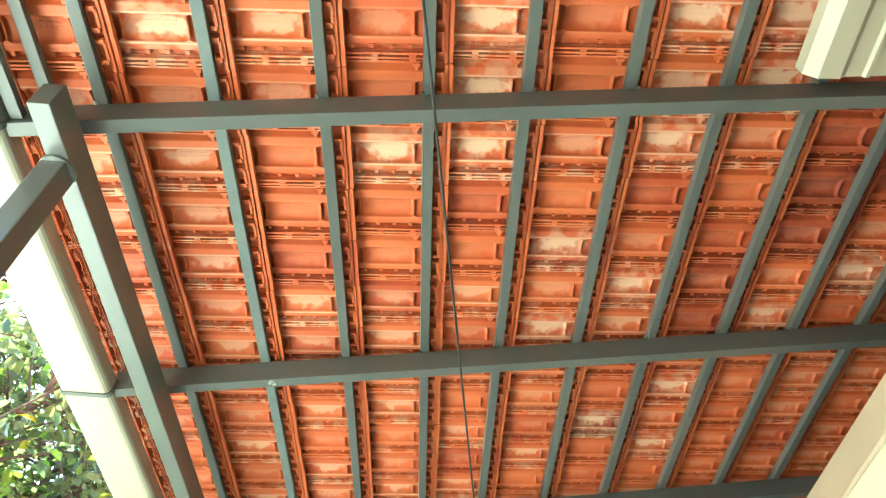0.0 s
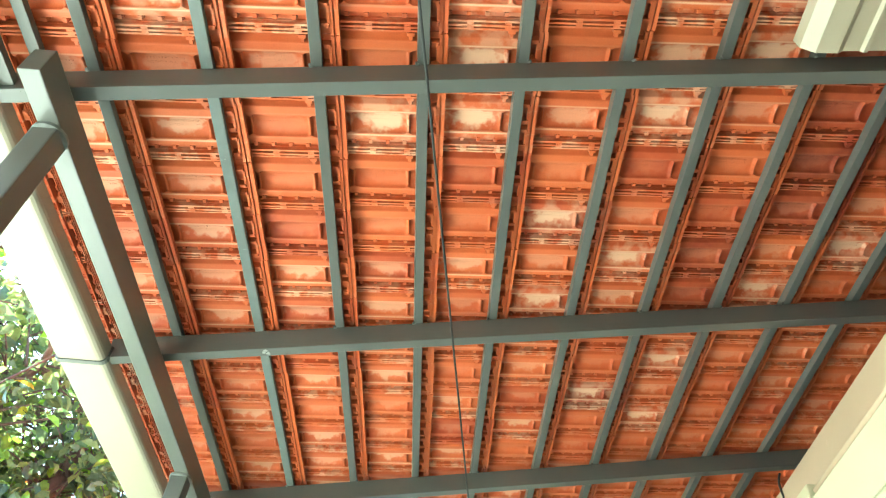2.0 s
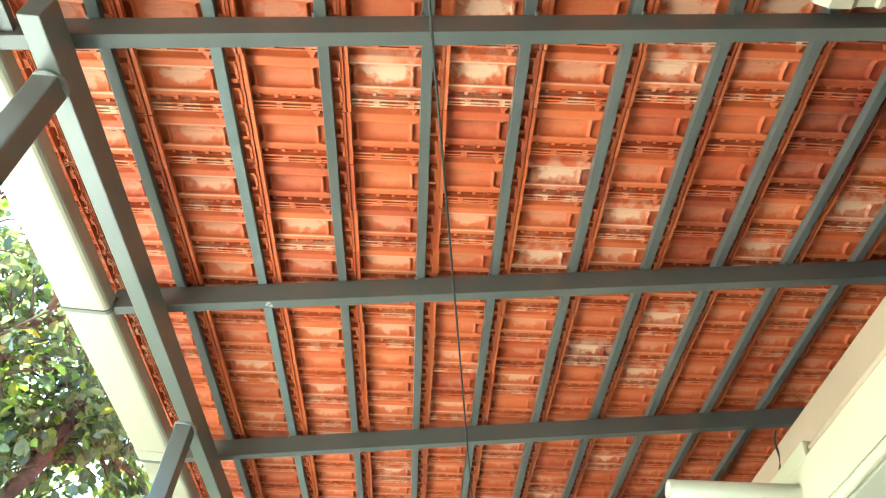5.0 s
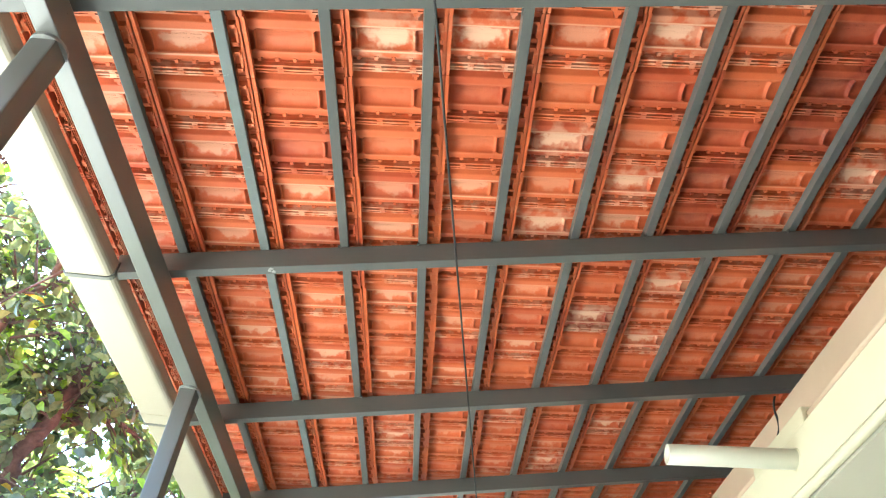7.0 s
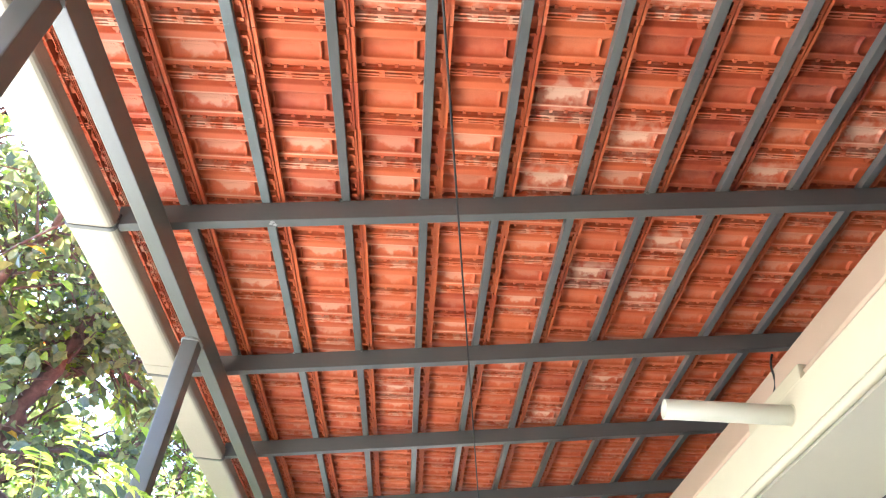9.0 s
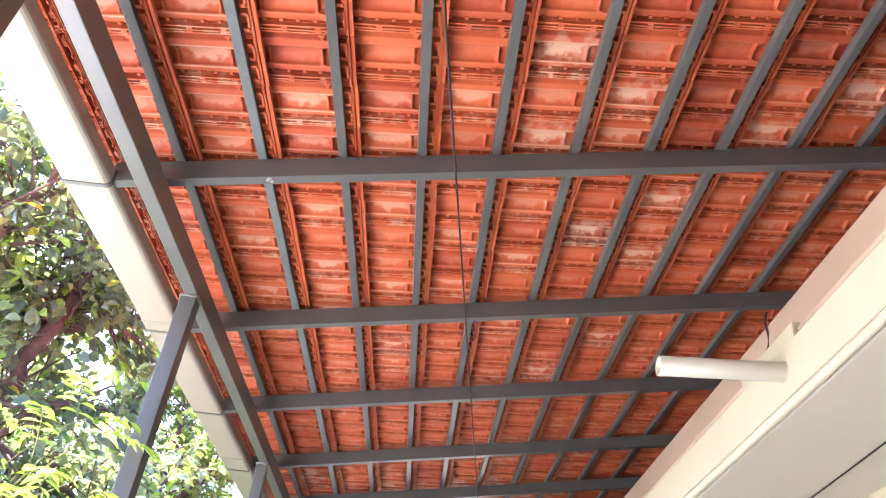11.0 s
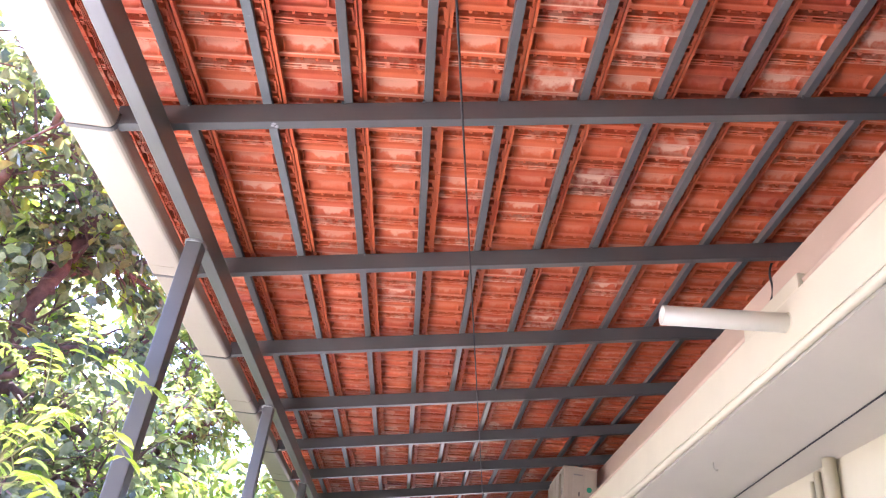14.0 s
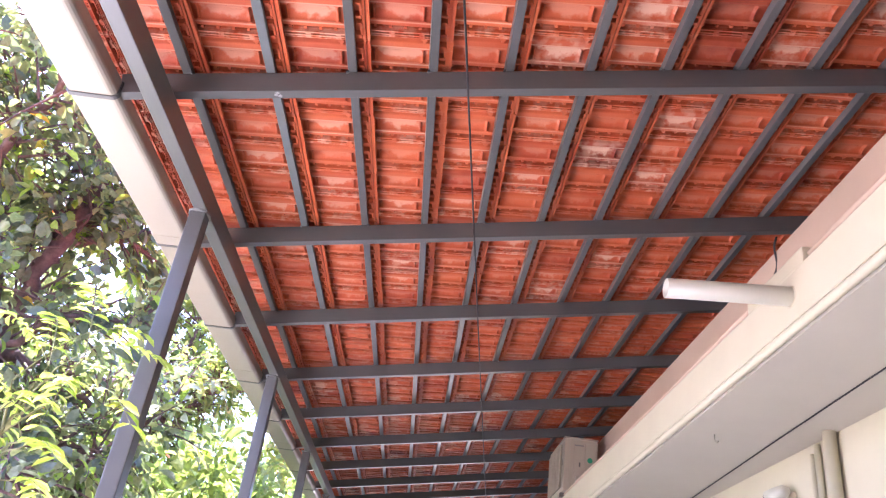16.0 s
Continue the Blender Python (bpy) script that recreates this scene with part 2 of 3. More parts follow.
def sweep(bm, profile, y0, y1, closed=True):
    """A profile of (x, z) drawn along y."""
    a = [bm.verts.new((x, y0, z)) for x, z in profile]
    b = [bm.verts.new((x, y1, z)) for x, z in profile]
    n = len(profile)
    for k in range(n if closed else n - 1):
        bm.faces.new((a[k], a[(k + 1) % n], b[(k + 1) % n], b[k]))
    if closed:
        bm.faces.new(a[::-1])
        bm.faces.new(b)
    bmesh.ops.recalc_face_normals(bm, faces=bm.faces)
    return bm


# ---------------------------------------------------------------- the plan
SLOPE = 10.1                      # the roof rises towards the house
EAVE = 3.63                       # height of the rafters' undersides at x = 0
ROOF = pose(0, 0, EAVE, 0, -SLOPE, 0)   # local x up the slope, z square to it
RAFTERS = [-1.32, -0.02, 1.28, 2.567, 3.877, 5.062, 6.275, 7.455, 8.62, 9.78, 10.93, 12.08, 13.22, 14.36]
BATTENS = [-1.045, -0.695, -0.347, 0.002, 0.337, 0.697, 1.045, 1.388, 1.732, 2.075]
WALL_X, SLAB_X, PARAPET_X = 2.19, 1.50, 1.90
Y_BACK, Y_FAR = -1.6, 14.5

# ---------------------------------------------------------------- ground and house
bm = bmesh.new()
bmesh.ops.create_grid(bm, x_segments=40, y_segments=40, size=400)
tagged(part("ground", bm, GROUND), "brown garden soil running out flat to the horizon", "ground", kind="structure")

# added reflector, out of view: sends sunlight up under the roof from the left
bm = box(bmesh.new(), (-5.2, -12, -0.06), (-1.9, 30, 0.008))
tagged(part("pavement", bm, BOUNCE_STRIP), "added unseen pale strip beside the canopy, bouncing sunlight up to the tiles", "pavement", kind="structure")
# out of view: its dark tone and left edge shape the light from below
bm = box(bmesh.new(), (-1.7, -4, -0.05), (WALL_X + 0.03, 16, 0.012))
tagged(part("floor", bm, FLOOR), "unseen floor beside the house wall, kept dark to limit bounce light", "floor", kind="structure")
bm = box(bmesh.new(), (WALL_X + 0.033, -4, 0), (WALL_X + 0.25, 16, 2.79), 0.004)
tagged(part("wall_lower", bm, PLASTER), "cream plastered house wall below the slab", "wall", kind="structure")
bm = box(bmesh.new(), (PARAPET_X, -4, 3.0145), (PARAPET_X + 0.13, 16, 3.652), 0.006)
tagged(part("wall_parapet", bm, PINK), "peach plastered parapet standing on the slab", "wall", kind="structure")
# added, out of view: keeps sky light from leaking in above the tiles
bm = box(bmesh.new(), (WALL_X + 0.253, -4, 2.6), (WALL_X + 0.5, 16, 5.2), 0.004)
tagged(part("light_block_top", bm, LIGHT_BLOCK), "added unseen brown wall closing the roof's upper edge against sky light", "wall", kind="structure")

# added behind the camera: blocks sky and ground light from the rear
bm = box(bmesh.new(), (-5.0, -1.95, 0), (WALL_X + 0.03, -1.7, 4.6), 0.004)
tagged(part("light_block_rear", bm, LIGHT_BLOCK), "added unseen brown wall closing the passage to block light from behind", "wall", kind="structure")

# slab: cream fascia, rounded drip nosing, grey soffit
bm = sweep(bmesh.new(), [(SLAB_X, 2.797), (SLAB_X, 2.995), (SLAB_X + 0.01, 3.008), (WALL_X - 0.003, 3.008), (WALL_X - 0.003, 2.772), (SLAB_X + 0.03, 2.772), (SLAB_X + 0.03, 2.797)], -4, 15)
slab = tagged(part("slab", bm, PLASTER), "cream plastered concrete slab projecting from the house wall", "slab", kind="structure")
nose = [(SLAB_X + 0.014 + 0.019 * math.cos(a), 2.7795 + 0.0195 * math.sin(a)) for a in (radians(k * 30) for k in range(12))]
part("nosing", sweep(bmesh.new(), nose, -3.99, 14.99), PLASTER, slab, "rounded drip nosing", True)
part("soffit", box(bmesh.new(), (SLAB_X + 0.033, -3.99, 2.757), (WALL_X + 0.031, 14.99, 2.7715)), SOFFIT, slab, "grey painted soffit")
# added, hidden from below: dark so the slab top bounces little light upwards
part("bounce_cut_layer", box(bmesh.new(), (SLAB_X + 0.02, -3.98, 3.0085), (WALL_X - 0.004, 14.98, 3.014)), BOUNCE_CUT, slab, "added unseen dark layer on the slab, cutting bounce light")

# raised kerb round the spout
part("kerb", box(bmesh.new(), (SLAB_X - 0.002, 2.50, 2.99), (SLAB_X + 0.085, 3.02, 3.062), 0.008), PLASTER, slab, "raised plaster kerb round the spout")

# ---------------------------------------------------------------- steel frame
frame_ob = empty("canopy_frame", "grey-green painted steel canopy frame on square posts", "canopy")
for y in RAFTERS:
    u0 = -1.315
    bm = box(bmesh.new(), (u0, y - 0.025, 0.0), (2.63, y + 0.025, 0.1), 0.003)
    part("rafter", bm, STEEL, frame_ob, m=ROOF)
for u in BATTENS:
    bm = box(bmesh.new(), (u - 0.019, Y_BACK, 0.1), (u + 0.019, Y_FAR, 0.138), 0.002)
    part("batten", bm, STEEL_WORN if u == BATTENS[1] else STEEL, frame_ob, "batten with worn, flaking paint" if u == BATTENS[1] else "", m=ROOF)
OUT_X = -1.090                    # middle line of the outer beam
OUT_TOP, OUT_LOW = EAVE - 0.222, EAVE - 0.334
bm = box(bmesh.new(), (OUT_X - 0.034, 1.112, OUT_LOW), (OUT_X + 0.034, Y_FAR, OUT_TOP), 0.004)
part("outer_beam", bm, STEEL, frame_ob)
part("eave_tube", box(bmesh.new(), (-1.222, Y_BACK, 0.1), (-1.186, 1.255, 0.138), 0.002), STEEL, frame_ob, m=ROOF)
part("eave_tube", box(bmesh.new(), (-1.30, Y_BACK, 0.02), (-1.262, 1.255, 0.058), 0.002), STEEL, frame_ob, m=ROOF)
for y in (1.34, 3.30, 5.78, 8.24, 10.7):
    post = part("post", box(bmesh.new(), (-1.14, y - 0.04, 0), (-1.06, y + 0.04, OUT_LOW - 0.004), 0.006), STEEL, frame_ob)
    ring = tube(bmesh.new(), [(-1.10, y, OUT_LOW - 0.012), (-1.10, y, OUT_LOW)], 0.056, 20)
    part("cap_plate", ring, WELD, post, "round welded cap plate")
chips = random.Random(9)
for u, y, low in ((-0.672, 2.567, True), (-0.655, 2.575, True), (-0.664, 2.555, True), (0.41, 8.62, False)):
    bm = bmesh.new()
    ring = [bm.verts.new((0.011 * chips.uniform(0.5, 1.2) * math.cos(a), 0.011 * chips.uniform(0.5, 1.2) * math.sin(a), 0)) for a in (2 * math.pi * k / 9 for k in range(9))]
    top = [bm.verts.new((v.co.x * 0.8, v.co.y * 0.8, -0.0012)) for v in ring]
    bm.faces.new(top[::-1])
    for k in range(9):
        bm.faces.new((ring[k], ring[(k + 1) % 9], top[(k + 1) % 9], top[k]))
    part("paint_flake", bm, GALV, frame_ob, "pale flaking paint", m=ROOF @ pose(u, y, -0.0002))
# weld blobs where battens meet rafters
rng = random.Random(4)
for y in RAFTERS[2:8]:
    for u in BATTENS:
        if rng.random() < 0.6:
            bm = bmesh.new()
            bmesh.ops.create_icosphere(bm, subdivisions=1, radius=0.009)
            for v in bm.verts:
                v.co *= rng.uniform(0.6, 1.25)
            part("weld", bm, WELD if rng.random() < 0.3 else STEEL, frame_ob, m=ROOF @ pose(u + rng.choice((-0.02, 0.02)), y - 0.028, 0.098))

# ---------------------------------------------------------------- gutter
gutter = empty("gutter", "cream box gutter hung on steel straps along the eave", "gutter")
GX0, GX1, GZ0, GZ1, GR = -1.50, -1.293, 3.370, 3.54, 0.03
prof = [(GX0, GZ1), (GX0, GZ0 + 0.012), (GX0 + 0.004, GZ0 + 0.004), (GX0 + 0.012, GZ0), (GX1 - GR, GZ0)]
prof += [(GX1 - GR + GR * math.sin(a), GZ0 + GR - GR * math.cos(a)) for a in (radians(k) for k in (22, 45, 68))]
prof += [(GX1, GZ0 + GR), (GX1 - 0.002, 3.452)]
def shell(profile, out):
    cx = (GX0 + GX1) / 2
    return [(x + out * (1 if x > cx else -1) * (abs(x - cx) > 0.06), z - out * (z < GZ0 + GR)) for x, z in profile]
for y0, y1 in ((-1.6, 1.26), (1.262, 3.83), (3.832, 6.05), (6.052, 8.4), (8.402, 10.6), (10.602, 14.6)):
    inner = [(x, z) for x, z in reversed(shell(prof, -0.004))]
    part("trough", sweep(bmesh.new(), prof + inner, y0, y1), CREAM_PVC, gutter)
for y in RAFTERS:
    strap = part("strap", sweep(bmesh.new(), shell(prof, 0.006) + [(x, z) for x, z in reversed(shell(prof, 0.0015))], y - 0.035, y - 0.013), STEEL, gutter, "grey-green steel strap")
for y in (3.83, 6.05, 8.4, 10.6):
    part("joint", sweep(bmesh.new(), shell(prof, 0.003) + [(x, z) for x, z in reversed(shell(prof, 0.001))], y - 0.09, y + 0.012), CREAM_PVC, gutter, "overlapping gutter joint")

# ---------------------------------------------------------------- ribbed sheet at the near bay
sheet = empty("ribbed_sheet", "cream folded metal sheet with ribs under the roof tiles", "metal sheet")
rp = [(1.262, 0.098), (1.262, 0.05), (1.30, 0.012), (1.375, 0.006), (1.40, 0.02), (1.46, 0.02), (1.468, 0.008), (1.482, 0.008), (1.49, 0.02), (1.55, 0.02), (1.558, 0.008), (1.572, 0.008), (1.58, 0.02), (1.66, 0.02), (1.668, 0.008), (1.682, 0.008), (1.69, 0.02), (2.2, 0.02)]
bm = sweep(bmesh.new(), rp + [(x + 0.002, z + 0.004) for x, z in reversed(rp)], -1.5, 1.19)
part("sheet", bm, SHEET, sheet, m=ROOF)

# ---------------------------------------------------------------- spout, conduit, cables
spout = empty("spout_pipe", "white plastic spout pipe sticking out of the slab edge", "pipe")
sy, sz, sr = 2.63, 2.905, 0.039
bm = bmesh.new()
rings = []
for x, r in ((SLAB_X + 0.01, sr), (1.01, sr), (1.01, sr - 0.004), (1.45, sr - 0.004)):
    rings.append([bm.verts.new((x, sy + r * math.cos(a), sz - 0.035 * (SLAB_X - x) / 0.5 + r * math.sin(a))) for a in (2 * math.pi * k / 28 for k in range(28))])
for a, b in zip(rings, rings[1:]):
    for k in range(28):
        bm.faces.new((a[k], a[(k + 1) % 28], b[(k + 1) % 28], b[k]))
bm.faces.new(rings[-1])
bmesh.ops.recalc_face_normals(bm, faces=bm.faces)
body = part("pipe", bm, PIPE, spout, smooth=True)
body.data.polygons.foreach_set("use_smooth", [len(p.vertices) == 4 for p in body.data.polygons])
part("collar", tube(bmesh.new(), [(SLAB_X + 0.004, sy, sz), (SLAB_X - 0.004, sy, sz)], [0.047, 0.041], 24), PLASTER, spout, "smeared plaster collar", True)

def along(name, points, r, mat, label, category="cable", sides=6):
    return tagged(part(name, tube(bmesh.new(), points, r, sides), mat, smooth=True), label, category)

along("conduit", [(SLAB_X + 0.03, 3.05 + k * 0.6, 3.036 + 0.004 * math.sin(k * 2.3)) for k in range(18)], 0.014, PINK, "peach painted conduit lying along the slab edge", "conduit", 10)
along("conduit", [(SLAB_X + 0.03, -3.5 + k * 0.6, 3.036 + 0.004 * math.sin(k * 2.3)) for k in range(11)], 0.014, PINK, "peach painted conduit lying along the slab edge", "conduit", 10)
wire = [(-0.08 + 0.1105 * y, y, 3.24 + 0.006 * (y - 5) ** 2 / 5) for y in (-1.5 + 0.45 * k for k in range(31))]
along("overhead_wire", wire, 0.0042, BLACK, "thin black wire stretched under the rafters")
along("soffit_wire", [(1.815 + 0.053 * y - 0.003 * math.sin(y * 2), y, 2.752) for y in (-3 + 0.7 * k for k in range(15))], 0.004, BLACK, "thin black wire clipped along the grey soffit")
along("wall_cable", [(PARAPET_X - 0.007 - 0.010 * math.sin(k * 0.7), 3.48 + 0.007 * k, 3.718 - 0.0222 * k) for k in range(10)], 0.006, BLACK, "short black cable hanging down the peach parapet")
hook = along("ceiling_hook", [(1.709, 4.03, 2.757), (1.709, 4.03, 2.73), (1.715, 4.033, 2.717), (1.727, 4.037, 2.715), (1.733, 4.039, 2.725)], 0.003, PIPE, "small white hook screwed into the soffit", "hook")

pipes = empty("downpipe", "cream painted downpipe fixed to the house wall", "pipe")
part("pipe", tube(bmesh.new(), [(2.182, 3.73, 0.013), (2.182, 3.73, 2.757)], 0.033, 18), PLASTER, pipes, smooth=True)
part("socket", tube(bmesh.new(), [(2.182, 3.73, 2.38), (2.182, 3.73, 2.43)], 0.038, 18), PLASTER, pipes, smooth=True)
for y, r, top in ((3.905, 0.018, 2.735), (3.965, 0.014, 2.70)):
    t = empty("riser_pipe", "thin cream conduit running up the house wall", "conduit", "thin wall conduits")
    part("pipe", tube(bmesh.new(), [(2.203, y, 0.013), (2.203, y, top)], r, 12), PLASTER, t, smooth=True)

# wall light: round-backed bullet head
lamp = empty("wall_light", "pale plastic bullet-shaped wall light", "lamp", m=pose(2.192, 4.25, 2.53))
part("mount", tube(bmesh.new(), [(0.03, 0, -0.01), (0.0, 0, -0.01)], [0.04, 0.036], 20), AC_CREAM, lamp, smooth=True)
part("arm", tube(bmesh.new(), [(0.0, 0, -0.01), (-0.03, 0, -0.01), (-0.05, -0.01, 0.0)], 0.011, 10), AC_CREAM, lamp, smooth=True)
head = [(-0.02, -0.05, 0.022), (-0.035, -0.03, 0.02), (-0.065, 0.03, 0.008), (-0.085, 0.07, -0.003)]
part("head", tube(bmesh.new(), head, [0.018, 0.036, 0.038, 0.036], 20), PIPE, lamp, smooth=True)
part("lens", tube(bmesh.new(), [(-0.085, 0.07, -0.003), (-0.088, 0.077, -0.005)], 0.028, 20), BLACK, lamp, "dark round lens")

# ---------------------------------------------------------------- outdoor air conditioner on the slab
ac = empty("air_conditioner", "cream outdoor air-conditioning unit standing on the slab", "air conditioner")
AX0, AX1, AY0, AY1, AZ0, AZ1 = 1.49, 1.805, 7.25, 8.06, 3.05, 3.56
part("body", box(bmesh.new(), (AX0, AY0, AZ0), (AX1, AY1, AZ1 - 0.012), 0.012), AC_CREAM, ac)
part("lid", box(bmesh.new(), (AX0 - 0.006, AY0 - 0.006, AZ1 - 0.014), (AX1 + 0.006, AY1 + 0.006, AZ1), 0.006), AC_CREAM, ac)
part("corner_trim", box(bmesh.new(), (AX0 - 0.004, AY0 - 0.004, AZ0 + 0.01), (AX0 + 0.05, AY0 + 0.03, AZ1 - 0.02), 0.006), AC_CREAM, ac)
panel = part("service_panel", box(bmesh.new(), (AX0 + 0.085, AY0 - 0.008, AZ0 + 0.1), (AX0 + 0.185, AY0 + 0.01, AZ1 - 0.05), 0.006), AC_CREAM, ac)
part("data_label", box(bmesh.new(), (AX0 + 0.09, AY0 - 0.0095, AZ1 - 0.085), (AX0 + 0.18, AY0 - 0.007, AZ1 - 0.072)), GREY_LABEL, panel, "grey bar of print")
part("lower_panel", box(bmesh.new(), (AX0 + 0.19, AY0 - 0.007, AZ0 + 0.06), (AX1 - 0.02, AY0 + 0.01, AZ1 - 0.05), 0.006), AC_CREAM, ac)
part("sticker", tube(bmesh.new(), [(AX0 + 0.24, AY0 - 0.006, AZ1 - 0.21), (AX0 + 0.24, AY0 - 0.0095, AZ1 - 0.21)], 0.025, 20), GREEN, ac, "round green sticker")
part("knob", box(bmesh.new(), (AX0 + 0.135, AY0 - 0.016, AZ1 - 0.28), (AX0 + 0.15, AY0 - 0.007, AZ1 - 0.24), 0.004), AC_DARK, ac, "dark screw cap")
part("valve_cover", box(bmesh.new(), (AX0 + 0.1, AY0 - 0.06, AZ0 + 0.01), (AX1 - 0.03, AY0 - 0.0, AZ0 + 0.14), 0.02), AC_CREAM, ac, "rounded valve cover")
part("coil", box(bmesh.new(), (AX0 - 0.006, AY0 + 0.16, AZ0 + 0.05), (AX0 + 0.004, AY1 - 0.04, AZ1 - 0.05)), AC_DARK, ac, "dark finned coil")
for k in range(24):
    z = AZ0 + 0.055 + k * 0.0172
    part("louvre", box(bmesh.new(), (AX0 - 0.02, AY0 + 0.15, z), (AX0 - 0.004, AY1 - 0.03, z + 0.008)), AC_CREAM, ac)
for k in range(4):
    part("rib", box(bmesh.new(), (AX0 - 0.022, AY0 + 0.15 + k * 0.2, AZ0 + 0.05), (AX0 - 0.004, AY0 + 0.162 + k * 0.2, AZ1 - 0.05)), AC_CREAM, ac)
for y in (AY0 + 0.12, AY1 - 0.16):
    part("foot", box(bmesh.new(), (AX0 - 0.01, y, 3.014), (AX1 + 0.01, y + 0.05, AZ0), 0.003), AC_DARK, ac)
part("badge", box(bmesh.new(), (AX0 - 0.006, AY0 + 0.07, AZ1 - 0.26), (AX0 - 0.001, AY0 + 0.1, AZ1 - 0.2)), GREY_LABEL, ac, "small grey badge")


# ---------------------------------------------------------------- planting
def leaves(name, mat, spots, size, seed, parent, label="", wide=0.5, droop=0.5, smooth=True, loose=0.55):
    """Many single leaves, each folded along its midrib: spots are (place, outward)."""
    r = np.random.RandomState(seed)
    n = len(spots)
    P_ = np.array([s[0] for s in spots], float)
    D = np.array([s[1] for s in spots], float) + r.normal(0, loose, (n, 3))
    D[:, 2] -= droop
    D /= np.linalg.norm(D, axis=1)[:, None]
    S = np.cross(D, r.normal(0, 0.5, (n, 3)) + [0, 0, 1.0])
    S /= np.linalg.norm(S, axis=1)[:, None]
    N = np.cross(S, D)
    L = size * r.uniform(0.6, 1.25, n)
    w = L * wide * r.uniform(0.8, 1.15, n)
    # along, across, lift
    shape = [(0, 0, 0), (0.35, -0.42, 0.10), (0.35, 0.0, 0.0), (0.35, 0.42, 0.10), (0.72, -0.46, 0.06), (0.72, 0.0, -0.05), (0.72, 0.46, 0.06), (1.0, 0, -0.14)]
    V = np.stack([P_ + D * (L * a)[:, None] + S * (w * b)[:, None] + N * (L * c)[:, None] for a, b, c in shape], 1).reshape(-1, 3)
    F = [(0, 2, 1), (0, 3, 2), (1, 2, 5, 4), (2, 3, 6, 5), (4, 5, 7), (5, 6, 7)]
    faces = [tuple(i * 8 + k for k in f) for i in range(n) for f in F]
    me = bpy.data.meshes.new(name)
    me.from_pydata(V.tolist(), [], faces)
    me.materials.append(mat)
    me.polygons.foreach_set("use_smooth", [smooth] * len(me.polygons))
    ob = new(name, me)
    ob.parent = parent
    ob["kind"] = "stuff"
    if label:
        tagged(ob, label)
    return ob


def limb(p, q, r0, r1, seed, bend=0.12, n=7):
    rr = random.Random(seed)
    p, q = Vector(p), Vector(q)
    length = (q - p).length
    pts = [p.lerp(q, k / n) + Vector((rr.uniform(-1, 1), rr.uniform(-1, 1), rr.uniform(-1, 1))) * bend * length * math.sin(math.pi * k / n) * 0.6 for k in range(n + 1)]
    return pts, [r0 + (r1 - r0) * k / n for k in range(n + 1)]


def tree(name, label, base, limbs, twig_count, twig_len, per_twig, size, mat, seed, wide=0.5, droop=0.4, bounds=None):
    """A trunk, limbs from it, twigs on the limbs and whorls of leaves on the twigs."""
    rr = random.Random(seed)
    thing = empty(name, label, "tree")
    tips = []
    trunk_done = False
    for i, (p, q, r0, r1) in enumerate(limbs):
        pts, rad = limb(p, q, r0, r1, seed + i)
        part("trunk" if not trunk_done else "limb", tube(bmesh.new(), pts, rad, 10), BARK, thing, smooth=True)
        if trunk_done:
            tips += [(a, (b - a).normalized()) for a, b in zip(pts[2:], pts[3:] + [pts[-1] + (pts[-1] - pts[-2])])]
        trunk_done = True
    twigs, spots = bmesh.new(), []
    for k in range(twig_count):
        a, d = rr.choice(tips)
        out = (d * 0.4 + Vector((rr.gauss(0, 1), rr.gauss(0, 1), rr.gauss(0.1, 0.8)))).normalized()
        start = a + Vector((rr.gauss(0, 0.05), rr.gauss(0, 0.05), rr.gauss(0, 0.05)))
        end = start + out * twig_len * rr.uniform(0.4, 1.3)
        if bounds and not bounds(end):
            continue
        mid = start.lerp(end, 0.5) + Vector((0, 0, 0.06 * twig_len))
        tube(twigs, [start, mid, end], [0.013, 0.008, 0.004], 4, False)
        for j in range(per_twig):
            f = rr.uniform(0.35, 1.0)
            at = start.lerp(end, f) + Vector((rr.gauss(0, 0.05), rr.gauss(0, 0.05), rr.gauss(0, 0.05)))
            spots.append((at, out))
    part("branchwork", twigs, BARK, thing)["kind"] = "stuff"
    leaves("crown", mat, spots, size, seed, thing, wide=wide, droop=droop)
    return thing


outside = lambda p: p.x < -1.75 and p.z > 0.3


def clear_of_limb(p):
    """Keeps the south side of the main limb bare."""
    f = (p.z + 0.4 * (6.2 - p.y) - 3.3) / 1.4
    mid = Vector((-3.75, 6.4, 3.3)).lerp(Vector((-3.12, 5.95, 4.7)), f)
    return outside(p) and not (-0.2 < f < 1.1 and p.y < mid.y + 0.1 and abs(p.x - mid.x - 0.57 * (mid.y - p.y)) < 0.2)


